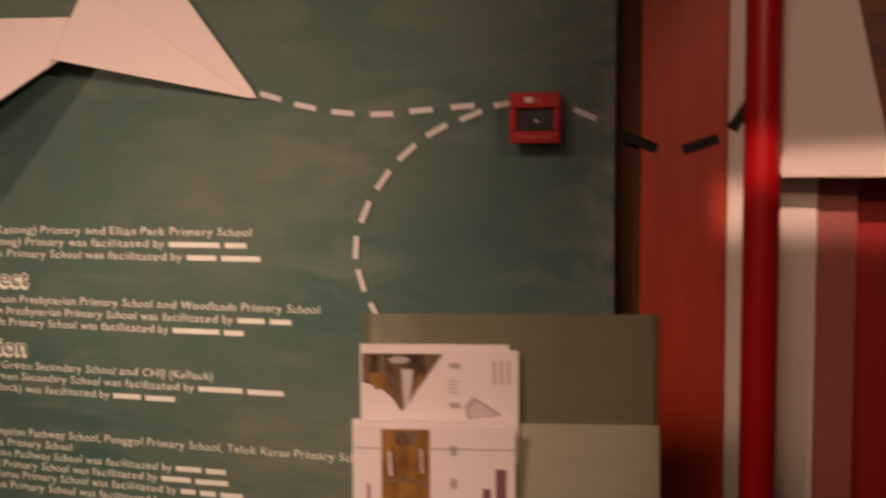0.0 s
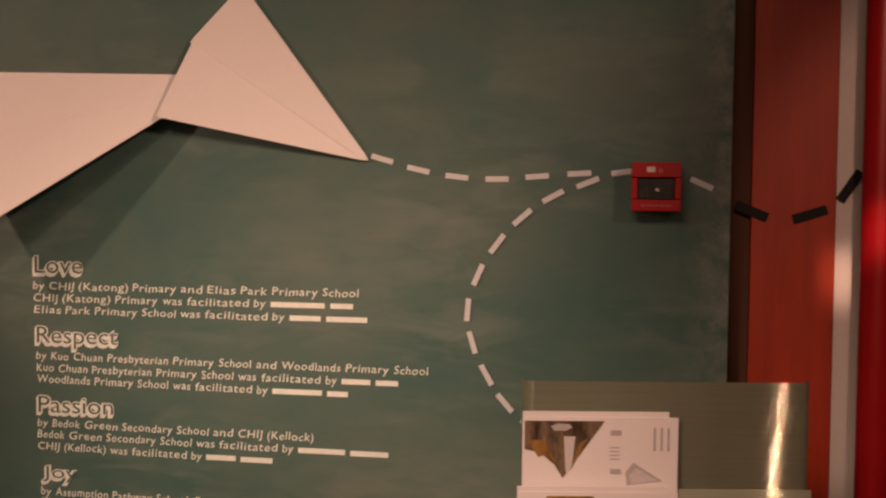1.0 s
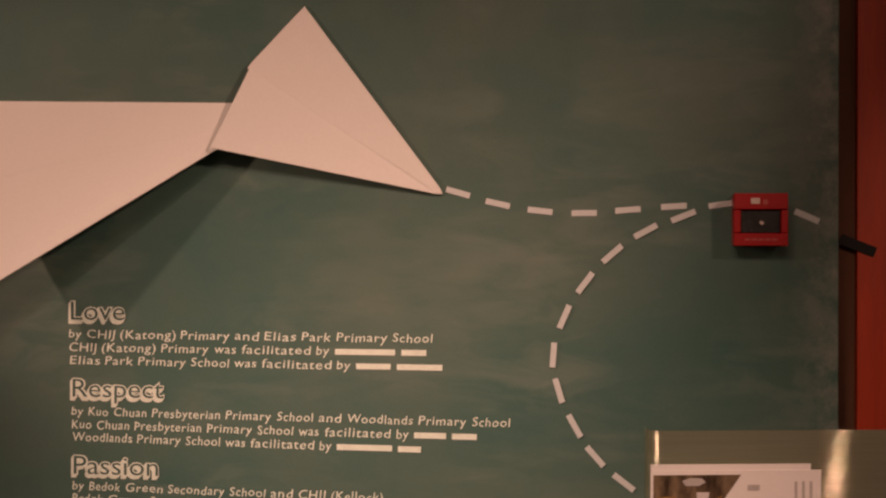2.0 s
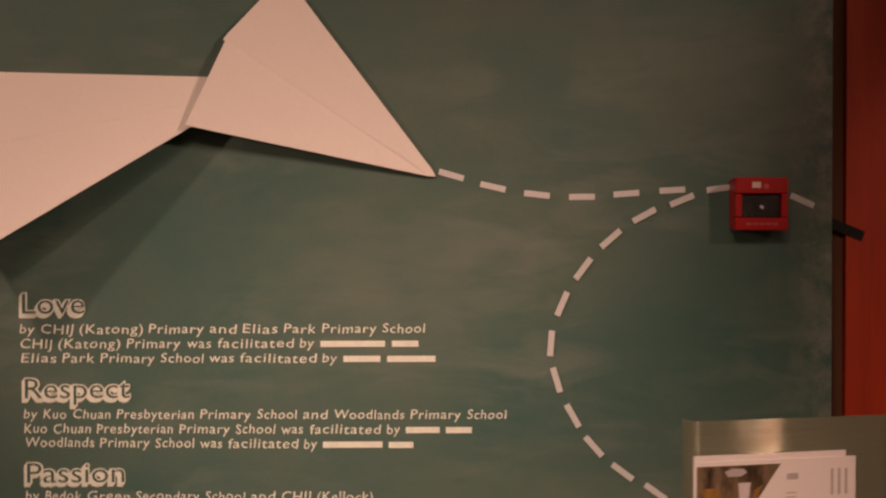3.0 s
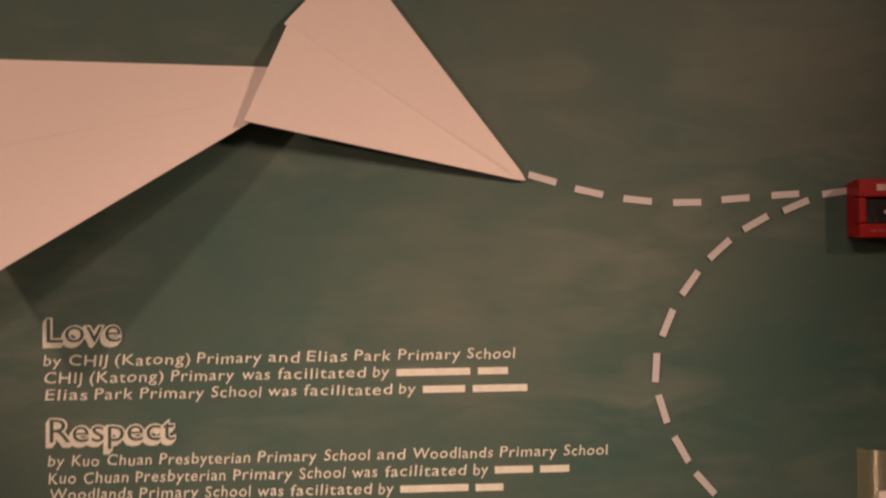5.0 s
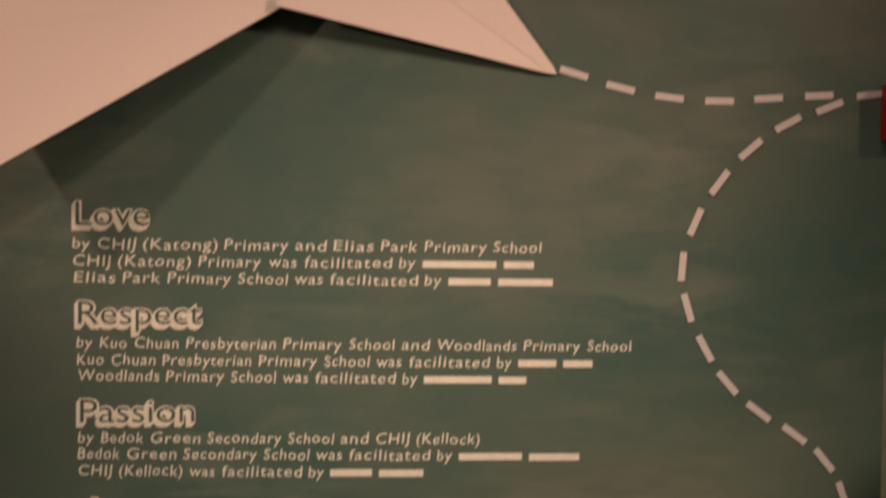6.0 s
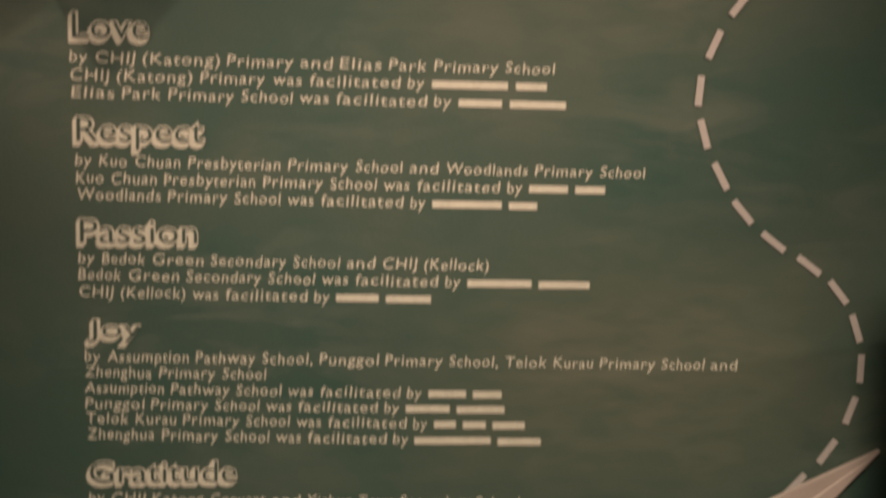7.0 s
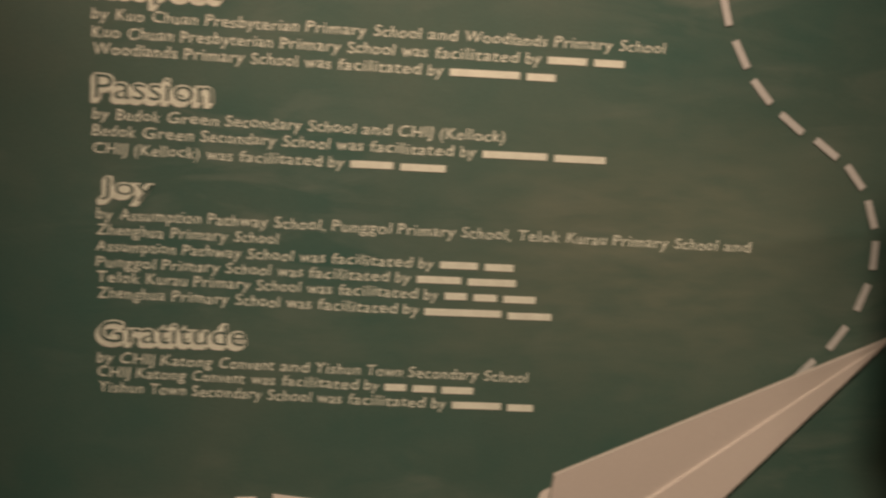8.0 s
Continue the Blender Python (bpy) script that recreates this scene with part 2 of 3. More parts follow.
def slab(points, thick, bevel=0.0):
    """A sheet with the given corners (3D, in order) and a thickness towards +y."""
    bm = bmesh.new()
    front = [bm.verts.new(p) for p in points]
    back = [bm.verts.new((p[0], p[1] + thick, p[2])) for p in points]
    bm.faces.new(front)
    bm.faces.new(back[::-1])
    k = len(points)
    for i in range(k):
        bm.faces.new((front[i], back[i], back[(i + 1) % k], front[(i + 1) % k]))
    bmesh.ops.recalc_face_normals(bm, faces=bm.faces)
    if bevel:
        bmesh.ops.bevel(bm, geom=bm.edges[:], offset=bevel, segments=2, affect="EDGES")
    return bm


def tube(x, y, z0, z1, r, sides=32, bm=None):
    bm = bm or bmesh.new()
    one = bmesh.new()
    bmesh.ops.create_cone(one, cap_ends=True, segments=sides, radius1=r, radius2=r, depth=z1 - z0)
    bmesh.ops.translate(one, verts=one.verts, vec=(x, y, (z0 + z1) / 2))
    return joined(bm, one)


def thing(name, place, label, category, group=""):
    ob = new(name)
    ob.location = place
    return tagged(ob, label, category, group)


def structure(name, bm, material, label):
    return tagged(mesh_ob(name, bm, material), label, kind="structure")


# ---- the room ----
structure("floor", box(-4.0, 3.0, -5.0, 0.8, -0.1, 0.0), CARPET, "dark carpeted gallery floor")
structure("ceiling", box(-4.0, 3.0, -5.0, 0.8, 3.3, 3.4), CEILING, "dark painted gallery ceiling")
structure("wall_north", box(-4.0, 0.012, 0.0, 0.14, 0.0, 3.3, 0.002), BOARD, "green chalkboard wall with wiped chalk smears")
structure("trim_dark", box(0.0125, 0.0525, 0.060, 0.14, 0.0, 3.3), EDGE, "dark recessed timber edge beside the chalkboard")
structure("trim_timber", box(0.053, 0.2045, 0.045, 0.14, 0.0, 3.3, 0.002), WOOD, "red-brown stained timber upright panel")
structure("trim_white", box(0.205, 0.358, 0.050, 0.14, 0.0, 3.3, 0.002), WHITE, "white painted upright board beside the timber")
structure("wall_niche_rose", box(0.359, 0.424, 0.06, 0.14, 0.0, 1.331), PINK_PANEL, "dull rose painted strip under the shelf")
structure("wall_niche_red", box(0.425, 3.0, 0.09, 0.14, 0.0, 1.331), RED_PANEL, "red painted panel under the shelf")
structure("wall_niche_upper", box(0.359, 3.0, 0.12, 0.14, 1.331, 3.3), PLASTER, "dim painted wall above the shelf")
structure("wall_back", box(-4.0, 3.0, 0.70, 0.8, 0.0, 3.3), PLASTER, "plain dim gallery wall")
structure("wall_south", box(-4.0, 3.0, -5.1, -5.0, 0.0, 3.3), PLASTER, "plain dim gallery wall")
structure("wall_west", box(-4.1, -4.0, -5.0, 0.8, 0.0, 3.3), PLASTER, "plain dim gallery wall")
structure("wall_east", box(3.0, 3.1, -5.0, 0.8, 0.0, 3.3), PLASTER, "plain dim gallery wall")

# ---- dashed flight lines on the board ----
LINE_A = [(-0.643, 1.4875), (-0.572, 1.4675), (-0.497, 1.4545), (-0.420, 1.4505), (-0.344, 1.456), (-0.265, 1.462), (-0.184, 1.465), (-0.041, 1.4445)]
LINE_B = [(-0.249, 1.445), (-0.3135, 1.419), (-0.371, 1.379), (-0.418, 1.328), (-0.454, 1.268), (-0.473, 1.2005), (-0.4635, 1.138), (-0.4355, 1.0765), (-0.3995, 1.024), (-0.350, 0.980), (-0.293, 0.945), (-0.245, 0.905), (-0.214, 0.850), (-0.203, 0.788), (-0.215, 0.723), (-0.248, 0.659), (-0.296, 0.607)]
LINE_C = [(0.053, 1.395), (0.158, 1.390), (0.2285, 1.4435)]


def dash_mesh(name, length, width, material):
    bm = box(-length / 2, length / 2, -0.0012, 0.0, -width / 2, width / 2)
    me = bpy.data.meshes.new(name)
    bm.to_mesh(me)
    bm.free()
    me.materials.append(material)
    return me


def flight_line(points, label, mesh, y, angles=None, lean_at=None):
    """Dashes follow the line through their neighbours, but for those whose lean in degrees is given."""
    line = thing("dashed_line", (points[0][0], y, points[0][1]), label, "line")
    for i, (x, z) in enumerate(points):
        a, b = points[max(i - 1, 0)], points[min(i + 1, len(points) - 1)]
        lean = angles[i] if angles else -math.atan2(b[1] - a[1], b[0] - a[0])
        if lean_at and i in lean_at:
            lean = radians(lean_at[i])
        d = new("dash", mesh)
        d.parent = line
        d.matrix_basis = Matrix.Translation((x - points[0][0], 0, z - points[0][1])) @ Matrix.Rotation(lean, 4, "Y")
    return line


WHITE_DASH = dash_mesh("dash", 0.044, 0.0104, VINYL)
flight_line(LINE_A, "white dashed flight line leaving the paper plane's nose", WHITE_DASH, -0.0005, lean_at={6: -8, 7: 24})
flight_line(LINE_B, "white dashed flight line looping down the chalkboard", WHITE_DASH, -0.0022)
BLACK_DASH = dash_mesh("dash", 0.064, 0.018, BLACK_VINYL)
flight_line(LINE_C, "black dashed flight line crossing the timber and white boards", BLACK_DASH, 0.0435, [radians(22), radians(-18), radians(-57)])


# ---- lettering ----
def text_mesh(body, size, thick, depth, spacing=1.0):
    cu = bpy.data.curves.new("tmp", "FONT")
    cu.body, cu.size, cu.offset, cu.extrude, cu.resolution_u = body, size, thick, depth, 3
    cu.space_character, cu.space_word = spacing, 1.0 + (spacing - 1.0) * 1.6
    ob = new("tmp", cu)
    dg = bpy.context.evaluated_depsgraph_get()
    dg.update()
    me = bpy.data.meshes.new_from_object(ob.evaluated_get(dg))
    bpy.data.objects.remove(ob)
    bpy.data.curves.remove(cu)
    return me


def extent(me):
    xs = [v.co.x for v in me.vertices]
    return min(xs), max(xs)


def placed_text(name, me, parent, origin, x0, x1, z0, z1, y, material, fit=True, wobble=0.0):
    """Lays a text mesh on the board from (x0, z0) to (x1, z1), and parents it."""
    a, b = extent(me)
    k = (x1 - x0) / (b - a) if fit else 1.0
    for v in me.vertices:
        u = (v.co.x - a) * k
        w = v.co.y
        if wobble:
            q = noise.noise_vector((v.co.x * 38 + z0 * 91, v.co.y * 38, z0 * 17)) * wobble
            u, w = u + q.x + 0.10 * w, w + q.y + noise.noise((u * 70, z0 * 40, 2.0)) * wobble * 1.6
        f = u / (x1 - x0)
        v.co = Vector((x0 + u - origin[0], y - v.co.z - origin[1], z0 + (z1 - z0) * f + w - origin[2]))
    me.materials.clear()
    me.materials.append(material)
    ob = new(name, me)
    ob.parent = parent
    return ob


def bar(parent, origin, x0, x1, z, y, h):
    bm = box(x0 - origin[0], x1 - origin[0], y - 0.0010 - origin[1], y - origin[1], z - origin[2], z + h - origin[2], 0.0003)
    return part("bar", bm, CHALK, parent)


def heading(body, parent, origin, x0, x1, z, height):
    size = height / 0.74
    dx = (x1 - x0) / 90
    drop = 0.0060
    first = None
    for step in range(5):
        me = text_mesh(body, size, 0.0018, 0.0003)
        s = drop * (1 - step / 4)
        ob = placed_text("heading" if not first else "letter_side", me, first or parent, origin, x0 + drop * 0.7 - s * 0.8, x1 - s * 0.8, z + drop - s, z + drop - s, -0.0008 - 0.0003 * step, CHALK)
        first = first or ob
    me = text_mesh(body, size, -0.0002, 0.0003)
    placed_text("letter_face", me, first, origin, x0 + drop * 0.7 + 0.0013, x1 - 0.0013, z + drop, z + drop, -0.0026, BOARD_FACE)


# how wide each hand-lettered word runs, against a gap of 13 between words
RUNS = dict(by=27, CHIJ=60, Primary=103, Elias=66, Park=60, School=80, was=46, facilitated=147, Kuo=46, Chuan=76, Presbyterian=156, Woodlands=144, Bedok=72, Green=86, Secondary=129, Assumption=140, Pathway=104, Punggol=105, Telok=77, Kurau=73, Zhenghua=121, Katong=92, Convent=99, Yishun=82, Town=65)
RUNS["and"], RUNS["(Katong)"], RUNS["(Kellock)"], RUNS["School,"] = 50, 119, 114, 89
GAP = 13


def text_line(body, blanks, parent, origin, x0, x1, z0, z1):
    """One written line, word by word; blanks gives the widths of the words that end it as plain bars."""
    words = body.split()
    runs = [RUNS[w] for w in words] + list(blanks)
    k = (x1 - x0) / (sum(runs) + GAP * (len(runs) - 1))
    x, whole = x0, bmesh.new()
    for i, run in enumerate(runs):
        za, zb = (z0 + (z1 - z0) * (e - x0) / (x1 - x0) for e in (x, x + run * k))
        if i < len(words):
            me = text_mesh(words[i], 0.0228, 0.00004, 0.0003, 1.1)
            ob = placed_text("tmp", me, parent, origin, x, x + run * k, za, zb, -0.0008, CHALK, wobble=0.0011)
            whole.from_mesh(me)
            bpy.data.objects.remove(ob)
            bpy.data.meshes.remove(me)
        else:
            bar(parent, origin, x, x + run * k, (za + zb) / 2 + 0.0012, -0.0006, 0.0105)
        x += (run + GAP) * k
    me = bpy.data.meshes.new("line")
    whole.to_mesh(me)
    whole.free()
    me.materials.append(CHALK)
    new("line", me).parent = parent


BLOCKS = [
    ("Love", -1.373, -1.262, 1.247, 0.037, [
        ("by CHIJ (Katong) Primary and Elias Park Primary School", (), -1.372, -0.689, 1.219, 1.219),
        ("CHIJ (Katong) Primary was facilitated by ", (126, 52), -1.372, -0.699, 1.194, 1.194),
        ("Elias Park Primary School was facilitated by ", (72, 94), -1.370, -0.670, 1.170, 1.168)]),
    ("Respect", -1.369, -1.186, 1.104, 0.036, [
        ("by Kuo Chuan Presbyterian Primary School and Woodlands Primary School", (), -1.367, -0.550, 1.075, 1.071),
        ("Kuo Chuan Presbyterian Primary School was facilitated by ", (70, 54), -1.366, -0.608, 1.051, 1.046),
        ("Woodlands Primary School was facilitated by ", (126, 52), -1.365, -0.708, 1.028, 1.021)]),
    ("Passion", -1.366, -1.196, 0.961, 0.036, [
        ("by Bedok Green Secondary School and CHIJ (Kellock)", (), -1.364, -0.778, 0.937, 0.932),
        ("Bedok Green Secondary School was facilitated by ", (116, 93), -1.364, -0.626, 0.914, 0.905),
        ("CHIJ (Kellock) was facilitated by ", (78, 83), -1.364, -0.861, 0.890, 0.882)]),
    ("Joy", -1.357, -1.276, 0.8255, 0.0265, [
        ("by Assumption Pathway School, Punggol Primary School, Telok Kurau Primary School and", (), -1.357, -0.396, 0.796, 0.785),
        ("Zhenghua Primary School", (), -1.357, -1.100, 0.773, 0.769),
        ("Assumption Pathway School was facilitated by ", (70, 54), -1.357, -0.753, 0.750, 0.740),
        ("Punggol Primary School was facilitated by ", (83, 91), -1.357, -0.748, 0.727, 0.717),
        ("Telok Kurau Primary School was facilitated by ", (42, 44, 62), -1.356, -0.717, 0.705, 0.693),
        ("Zhenghua Primary School was facilitated by ", (145, 83), -1.355, -0.692, 0.682, 0.668)]),
    ("Gratitude", -1.357, -1.140, 0.611, 0.0335, [
        ("by CHIJ Katong Convent and Yishun Town Secondary School", (), -1.354, -0.723, 0.587, 0.574),
        ("CHIJ Katong Convent was facilitated by ", (42, 44, 62), -1.354, -0.803, 0.565, 0.552),
        ("Yishun Town Secondary School was facilitated by ", (95, 50), -1.352, -0.711, 0.543, 0.528)]),
]
for title, hx0, hx1, hz, hh, lines in BLOCKS:
    origin = (hx0, 0.0, hz)
    block = thing("wall_lettering", origin, f"cream chalk-style lettering on the chalkboard under the heading {title}", "lettering", "credits on the chalkboard")
    heading(title, block, origin, hx0, hx1, hz, hh)
    for body, blanks, lx0, lx1, lz0, lz1 in lines:
        text_line(body, blanks, block, origin, lx0, lx1, lz0, lz1)


# ---- paper planes ----
def sheet_panel(name, parent, points, thick, material, label="", bevel=0.0006):
    o = parent.location
    return part(name, slab([(p[0] - o.x, p[1] - o.y, p[2] - o.z) for p in points], thick, bevel), material, parent, label)


def rounded(tip, a, b, r):
    """Three points that round off the corner tip between neighbours a and b."""
    t, a, b = Vector(tip), Vector(a), Vector(b)
    p, q = t + (a - t).normalized() * r, t + (b - t).normalized() * r
    return [tuple(p), tuple(t.lerp((p + q) / 2, 0.35)), tuple(q)]


def large_plane():
    tip, apex, kink, notch = (-0.664, -0.0075, 1.481), (-0.924, -0.006, 1.826), (-1.021, -0.022, 1.716), (-1.082, -0.055, 1.566)
    plane = thing("paper_plane", (-0.9, -0.03, 1.6), "large white folded card paper plane fixed to the chalkboard", "paper plane")
    crease = (-0.70, -0.0105, 1.503)
    nose = rounded(tip, apex, notch, 0.020)
    upper = (kink[0] - 0.005, kink[1] + 0.0015, kink[2] - 0.003)
    sheet_panel("nose_upper_fold", plane, [upper, (upper[0] + 0.008, upper[1], upper[2] + 0.010), apex, nose[0], crease], 0.004, PAPER)
    sheet_panel("nose_lower_fold", plane, [notch, (kink[0], kink[1] - 0.001, kink[2] - 0.004), (crease[0], crease[1] - 0.0007, crease[2]), nose[0], nose[1], nose[2]], 0.004, PAPER)
    # the wing runs on behind the nose
    fold, far, low = (-1.000, -0.008, 1.651), (-1.59, -0.012, 1.663), (-1.53, -0.135, 1.274)
    normal = (Vector(far) - Vector(fold)).cross(Vector(low) - Vector(fold))

    def on_wing(x, z, proud=0.0):
        y = fold[1] - (normal.x * (x - fold[0]) + normal.z * (z - fold[2])) / normal.y
        return (x, y - proud, z)

    root, mid, mid_far = on_wing(-1.030, 1.595), on_wing(-1.010, 1.620, 0.001), on_wing(-1.585, 1.490, 0.005)
    sheet_panel("wing_upper_fold", plane, [fold, mid, mid_far, far], 0.004, PAPER)
    sheet_panel("wing_lower_fold", plane, [mid, root, low, mid_far], 0.004, PAPER)
    return plane


def small_plane():
    plane = thing("paper_plane", (-0.45, -0.02, 0.45), "white folded card paper plane pointing up the chalkboard", "paper plane")
    tip, tail = (-0.168, -0.0125, 0.6625), (-0.686, -0.075, 0.456)
    crease_end, low = (-0.697, -0.040, 0.292), (-0.610, -0.016, 0.192)
    sheet_panel("upper_fold", plane, [tip, tail, (-0.689, -0.0656, 0.412), crease_end], 0.0105, PAPER, bevel=0.0)
    sheet_panel("lower_fold", plane, [(tip[0], tip[1] - 0.0015, tip[2]), (crease_end[0], crease_end[1] - 0.005, crease_end[2]), low], 0.006, PAPER, bevel=0.0)
    sheet_panel("rear_wing", plane, [(-0.650, -0.004, 0.428), (-0.690, -0.004, 0.405), (-0.76, -0.010, 0.25), (-0.66, -0.010, 0.25)], 0.003, PAPER)
    return plane


large_plane()
small_plane()


def low_card(x, z, w, lean):
    card = thing("paper_card", (x, 0.0, z), "small white card fixed low on the chalkboard", "card", "low cards")
    part("sheet", slab([(0, -0.004, 0), (0.006, -0.004, -0.06), (w, -0.004, -0.07), (w, -0.004, -lean)], 0.004, 0.0005), PAPER, card)


low_card(-1.095, 0.393, 0.11, 0.012)
low_card(-1.150, 0.387, 0.03, -0.001)


# ---- fire alarm call point ----
def call_point():
    c = thing("fire_alarm_call_point", (-0.1245, 0.0, 1.4375), "square red plastic break-glass fire alarm call point", "fire alarm")
    h = 0.0445
    part("backbox", box(-h + 0.002, h - 0.002, -0.024, 0.0, -h + 0.002, h - 0.002, 0.003), ALARM_RED, c)
    bm = bmesh.new()
    w, t0 = 0.0330, -0.046
    for x0, x1, z0, z1 in ((-h, h, 0.0170, h), (-h, h, -h, -0.0230), (-h, -w, -0.0225, 0.0165), (w, h, -0.0225, 0.0165)):
        box(x0, x1, t0, -0.0245, z0, z1, 0.002, bm)
    cover = part("cover", bm, ALARM_RED, c)
    part("window", box(-w + 0.0005, w - 0.0005, -0.037, -0.0248, -0.0222, 0.0162, 0.001), ALARM_DARK, c, "dark window with pale mark")
    part("window_mark", box(0.001, 0.008, -0.0380, -0.0372, -0.006, -0.001, 0.0002, m=Matrix.Rotation(0.5, 4, "Y")), ALARM_MARK, c)
    part("key_hole_plate", box(-0.017, -0.002, -0.0472, -0.0462, 0.0265, 0.0365, 0.0004), ALARM_MARK, c, "pale label plate")
    part("key_hole", tube(0, 0, -0.0006, 0.0006, 0.0045, 16), ALARM_PALE, c).matrix_basis = pose(0.007, -0.0465, 0.0295, 90)
    for i in range(5):
        part("bar", box(-0.027 + i * 0.0112, -0.0180 + i * 0.0112, -0.0470, -0.0461, -0.0355, -0.0320, 0.0002), ALARM_PALE, c)
    return c


call_point()

# ---- red riser pipe and shelf ----
pipe = thing("riser_pipe", (0.261, -0.047, 0.0), "glossy red painted vertical riser pipe", "pipe")
part("tube", tube(0, 0, 0.0, 3.3, 0.0300, 48), RED_PIPE, pipe, smooth=False)
for z in (0.45, 2.55):
    part("clip", tube(0, 0, z, z + 0.03, 0.0335, 48), RED_PIPE, pipe)
    part("clip_arm", box(-0.012, 0.012, 0.030, 0.0965, z + 0.004, z + 0.026, 0.001), RED_PIPE, pipe)

shelf = thing("wall_shelf", (0.65, 0.02, 1.33), "white painted shelf with a thick front edge", "shelf")
part("board", box(-0.37, 0.9, -0.05, 0.10, 0.002, 0.036, 0.002), WHITE, shelf)

panel = thing("leaning_panel", (0.42, -0.02, 1.3665), "white card panel leaning on the shelf", "panel")
part("card", slab([(-0.124, 0.0, 0.0), (0.046, 0.0, 0.0), (-0.033, 0.034, 0.38), (-0.124, 0.034, 0.38)], 0.006, 0.001), WHITE, panel)
picture = thing("picture_board", (0.75, 0.105, 1.369), "dark purple and orange printed picture board", "picture")
part("print", box(-0.37, 0.35, -0.002, 0.012, 0.0, 0.6, 0.001), PICTURE, picture)


# ---- steel leaflet rack ----
RACK_TURN = radians(10.2)


def leaflet_rack():
    r = thing("leaflet_rack", (-0.1086, -0.351, 0.0), "brushed stainless steel leaflet rack on a stand", "leaflet rack")
    r.rotation_euler = (0, 0, RACK_TURN)
    half = 0.2240
    bm = bmesh.new()
    # folded plate with rounded side returns
    outline = []
    rad = 0.016
    for i in range(7):
        a = radians(90 * i / 6)
        outline.append((-half + rad - rad * math.cos(a), rad - rad * math.sin(a)))
    outline = [(-half, 0.030)] + outline + [(-x, y) for x, y in outline[::-1]] + [(half, 0.030)]
    lo = [bm.verts.new((x, y, 0.737)) for x, y in outline]
    hi = [bm.verts.new((x, y, 1.132)) for x, y in outline]
    for i in range(len(outline) - 1):
        bm.faces.new((lo[i], lo[i + 1], hi[i + 1], hi[i]))
    bmesh.ops.solidify(bm, geom=bm.faces[:], thickness=0.0015)
    part("back_plate", bm, STEEL, r)
    lip, out = -0.006, -0.036
    part("pocket_front", slab([(-half + 0.002, lip, 0.966), (half, lip, 0.966), (half, out, 0.737), (-half + 0.002, out, 0.737)], 0.0016, 0.0004), STEEL, r, "sloping steel pocket front")
    for x in (-half + 0.0005, half + 0.0005):
        bm = bmesh.new()
        vs = [bm.verts.new(v) for v in ((x, -0.0015, 0.960), (x, -0.0015, 0.737), (x, out, 0.737), (x, lip, 0.960))]
        bm.faces.new(vs)
        bmesh.ops.solidify(bm, geom=bm.faces[:], thickness=0.0012)
        part("pocket_side", bm, STEEL, r)
    part("pocket_base", box(-half + 0.003, half - 0.003, out + 0.003, -0.002, 0.738, 0.740), STEEL, r)
    part("pole", tube(0.0, 0.045, 0.012, 1.0, 0.019, 24), STEEL, r)
    part("bracket", box(-0.03, 0.03, 0.0005, 0.028, 0.86, 0.96, 0.001), STEEL, r)
    part("base", tube(0.0, 0.045, 0.0, 0.012, 0.16, 40), STEEL, r)
    return r


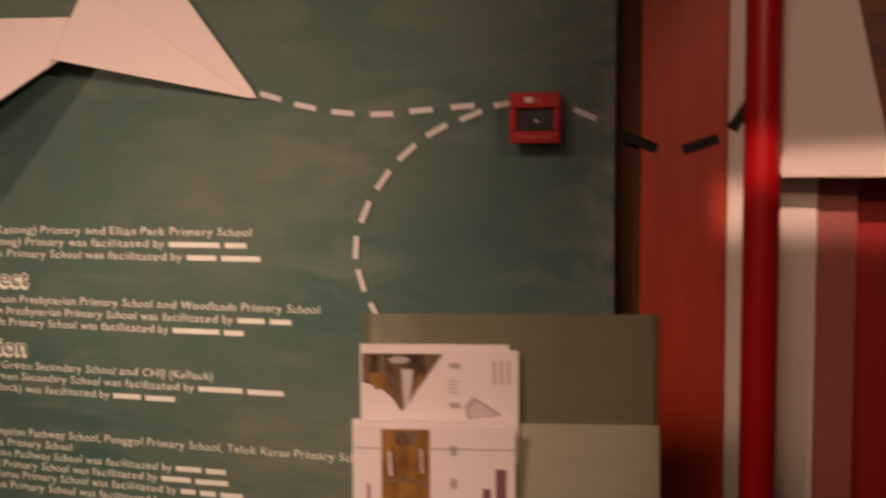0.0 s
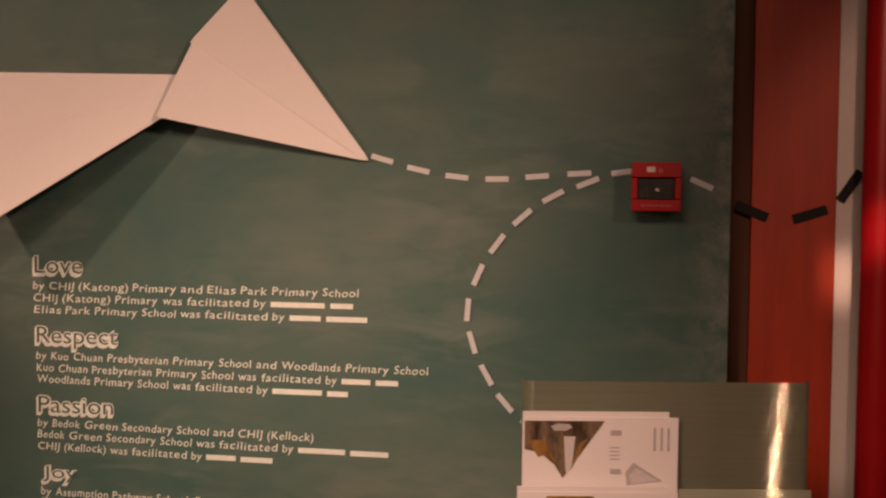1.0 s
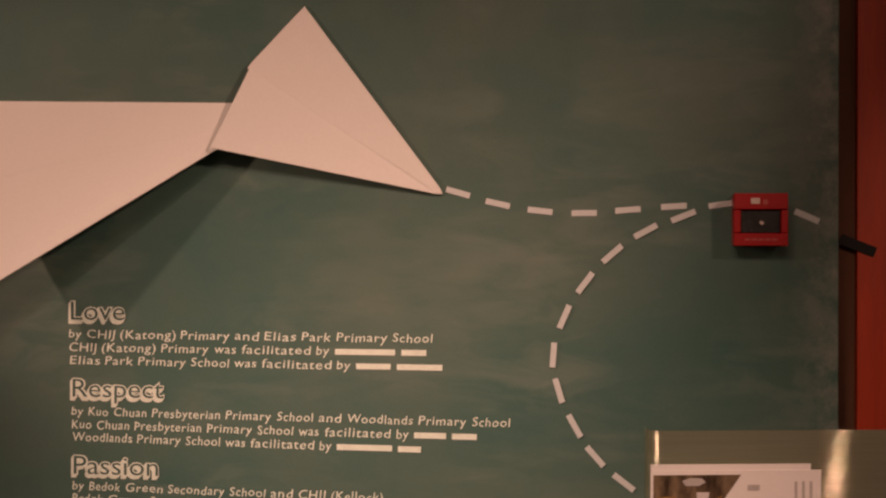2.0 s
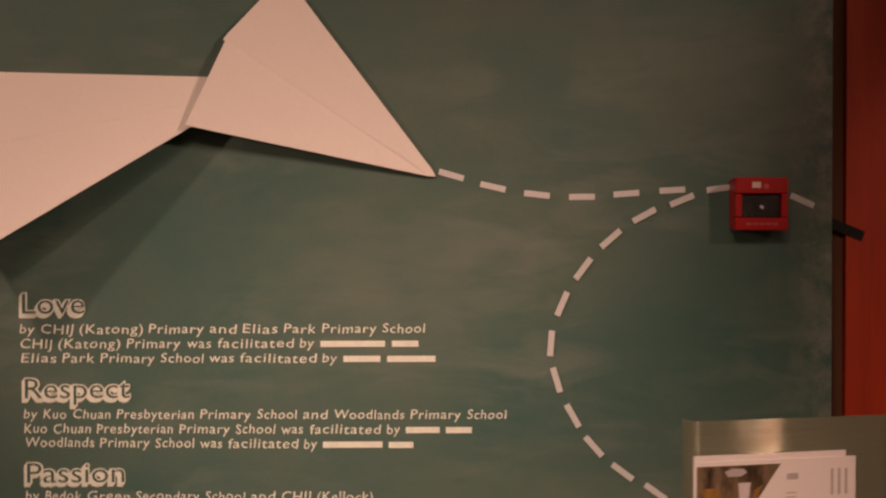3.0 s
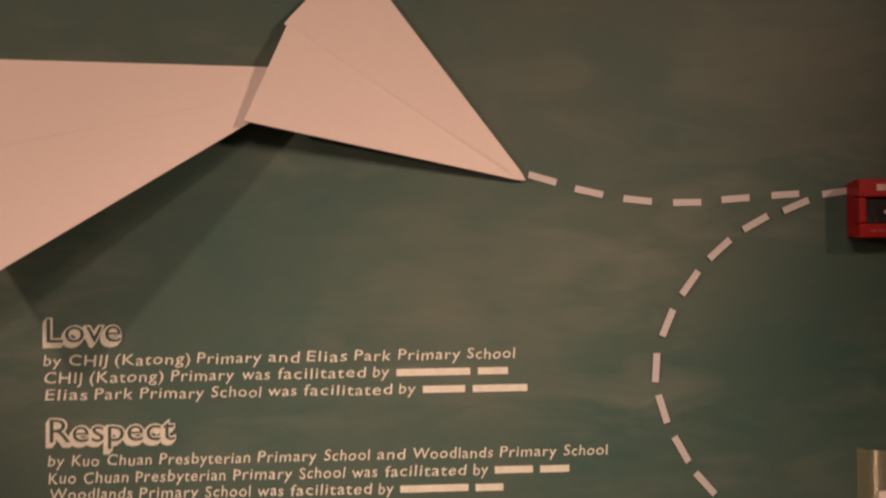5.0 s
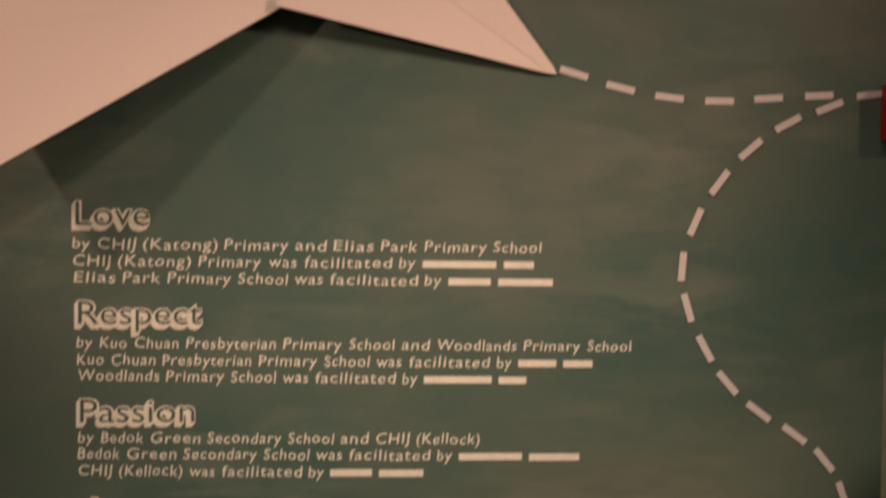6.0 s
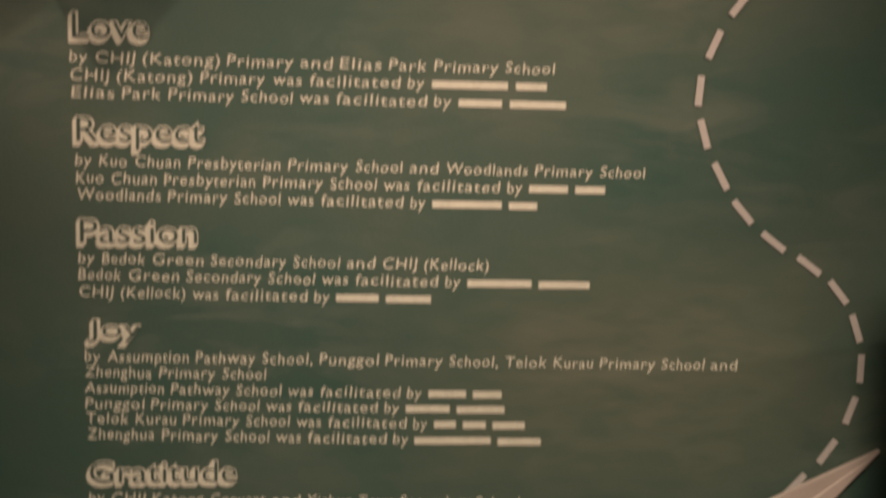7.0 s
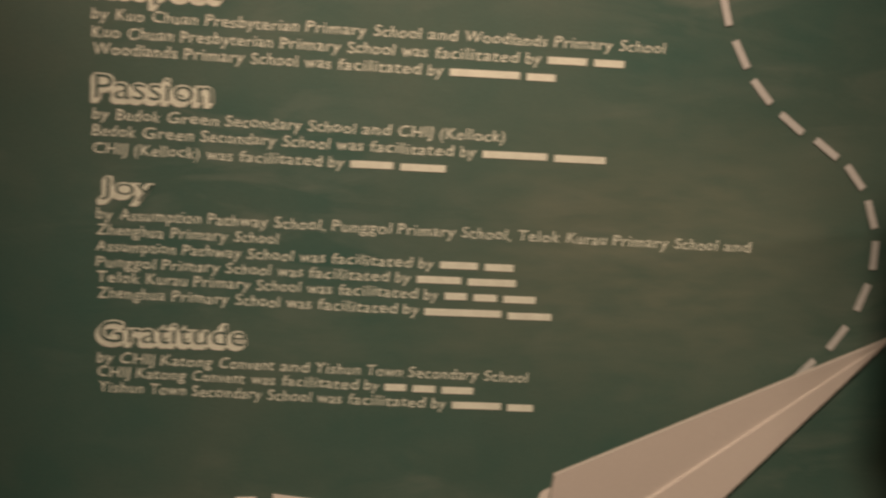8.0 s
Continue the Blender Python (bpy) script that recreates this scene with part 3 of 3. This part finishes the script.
def leaflet(x0, x1, z0, z1, y, label, lower):
    l = thing("leaflet", (x0, y, z0), label, "leaflet", "leaflets in the rack")
    w, h = x1 - x0, z1 - z0
    part("sheet", box(0, w, -0.001, 0.0, 0, h, 0.0002), LEAF, l)
    part("sheets_behind", box(-0.003, w - 0.014, 0.0006, 0.0040, 0, h + 0.008, 0.0002), LEAF, l)
    e = -0.0018
    def flat(name, pts, m, proud=0.0):
        part(name, slab([(p[0] * w, e - proud, p[1]) for p in pts], 0.0006), m, l)
    if not lower:
        flat("photo", [(0.0, h - 0.006), (0.52, h - 0.006), (0.25, h - 0.095), (0.20, h - 0.075), (0.10, h - 0.055), (0.0, h - 0.050)], PHOTO_DARK)
        flat("photo_highlight", [(0.255, h - 0.030), (0.33, h - 0.030), (0.31, h - 0.075), (0.27, h - 0.088)], PRINT_PALE, 0.0005)
        flat("photo_label", [(0.17, h - 0.014), (0.22, h - 0.010), (0.29, h - 0.011), (0.31, h - 0.016), (0.27, h - 0.021), (0.19, h - 0.021)], PRINT_GREY, 0.0005)
        flat("photo_gold", [(0.02, h - 0.036), (0.13, h - 0.036), (0.21, h - 0.070), (0.13, h - 0.058), (0.09, h - 0.062), (0.05, h - 0.048)], PHOTO_GOLD, 0.0005)
        flat("photo_gold", [(0.36, h - 0.040), (0.41, h - 0.034), (0.30, h - 0.082)], PHOTO_GOLD, 0.0005)
        flat("drawing", [(0.67, h - 0.105), (0.66, h - 0.085), (0.71, h - 0.070), (0.90, h - 0.098)], PRINT_GREY)
        flat("drawing_face", [(0.70, h - 0.104), (0.685, h - 0.090), (0.725, h - 0.078), (0.87, h - 0.0975)], PRINT_PALE, 0.0005)
        for k in range(4):
            flat("bar", [(0.555, h - 0.046 - 0.006 * k), (0.62, h - 0.046 - 0.006 * k), (0.62, h - 0.0475 - 0.006 * k), (0.555, h - 0.0475 - 0.006 * k)], PRINT_GREY)
        for k in range(3):
            flat("bar", [(0.84 + 0.045 * k, h - 0.016), (0.855 + 0.045 * k, h - 0.016), (0.855 + 0.045 * k, h - 0.052), (0.84 + 0.045 * k, h - 0.052)], PRINT_GREY)
        for k in range(2):
            flat("bar", [(0.56, h - 0.020 - 0.06 * k), (0.63, h - 0.020 - 0.06 * k), (0.63, h - 0.028 - 0.06 * k), (0.56, h - 0.028 - 0.06 * k)], PRINT_GREY)
    else:
        flat("photo", [(0.17, h - 0.006), (0.47, h - 0.006), (0.47, h - 0.13), (0.17, h - 0.13)], PHOTO_GOLD)
        flat("photo_dark", [(0.24, h - 0.010), (0.40, h - 0.010), (0.38, h - 0.030), (0.27, h - 0.030)], PHOTO_DARK, 0.0005)
        flat("photo_dark", [(0.17, h - 0.085), (0.32, h - 0.078), (0.47, h - 0.090), (0.47, h - 0.094), (0.32, h - 0.083), (0.17, h - 0.091)], PHOTO_DARK, 0.0005)
        flat("photo_highlight", [(0.21, h - 0.040), (0.23, h - 0.040), (0.24, h - 0.076), (0.215, h - 0.078)], PRINT_PALE, 0.0005)
        flat("photo_highlight", [(0.41, h - 0.035), (0.425, h - 0.035), (0.43, h - 0.072), (0.415, h - 0.072)], PRINT_PALE, 0.0005)
        # shade of the fold, painted as thin grey strips on a flat sheet
        flat("crease", [(0.0, h - 0.034), (0.165, h - 0.034), (0.165, h - 0.0355), (0.0, h - 0.0355)], PRINT_GREY)
        flat("crease", [(0.475, h - 0.034), (1.0, h - 0.034), (1.0, h - 0.0355), (0.475, h - 0.0355)], PRINT_GREY)
        flat("bar", [(0.88, h - 0.065), (0.945, h - 0.065), (0.945, h - 0.14), (0.88, h - 0.14)], PRINT_PURPLE)
        flat("bar", [(0.08, h - 0.09), (0.095, h - 0.09), (0.095, h - 0.13), (0.08, h - 0.13)], PRINT_PURPLE)
        for k in range(3):
            flat("bar", [(0.60, h - 0.03 - 0.05 * k), (0.64, h - 0.03 - 0.05 * k), (0.64, h - 0.045 - 0.05 * k), (0.60, h - 0.045 - 0.05 * k)], PRINT_GREY)
        flat("bar", [(0.80, h - 0.095), (0.85, h - 0.095), (0.85, h - 0.12), (0.80, h - 0.12)], PRINT_PURPLE)
    l.rotation_euler = (0, 0, RACK_TURN)
    return l


leaflet_rack()
leaflet(-0.3255, -0.0890, 0.765, 1.079, -0.4030, "white printed leaflet with a dark triangular photo", False)
leaflet(-0.3300, -0.0890, 0.720, 0.969, -0.4290, "white printed leaflet with a gold photo and purple marks", True)
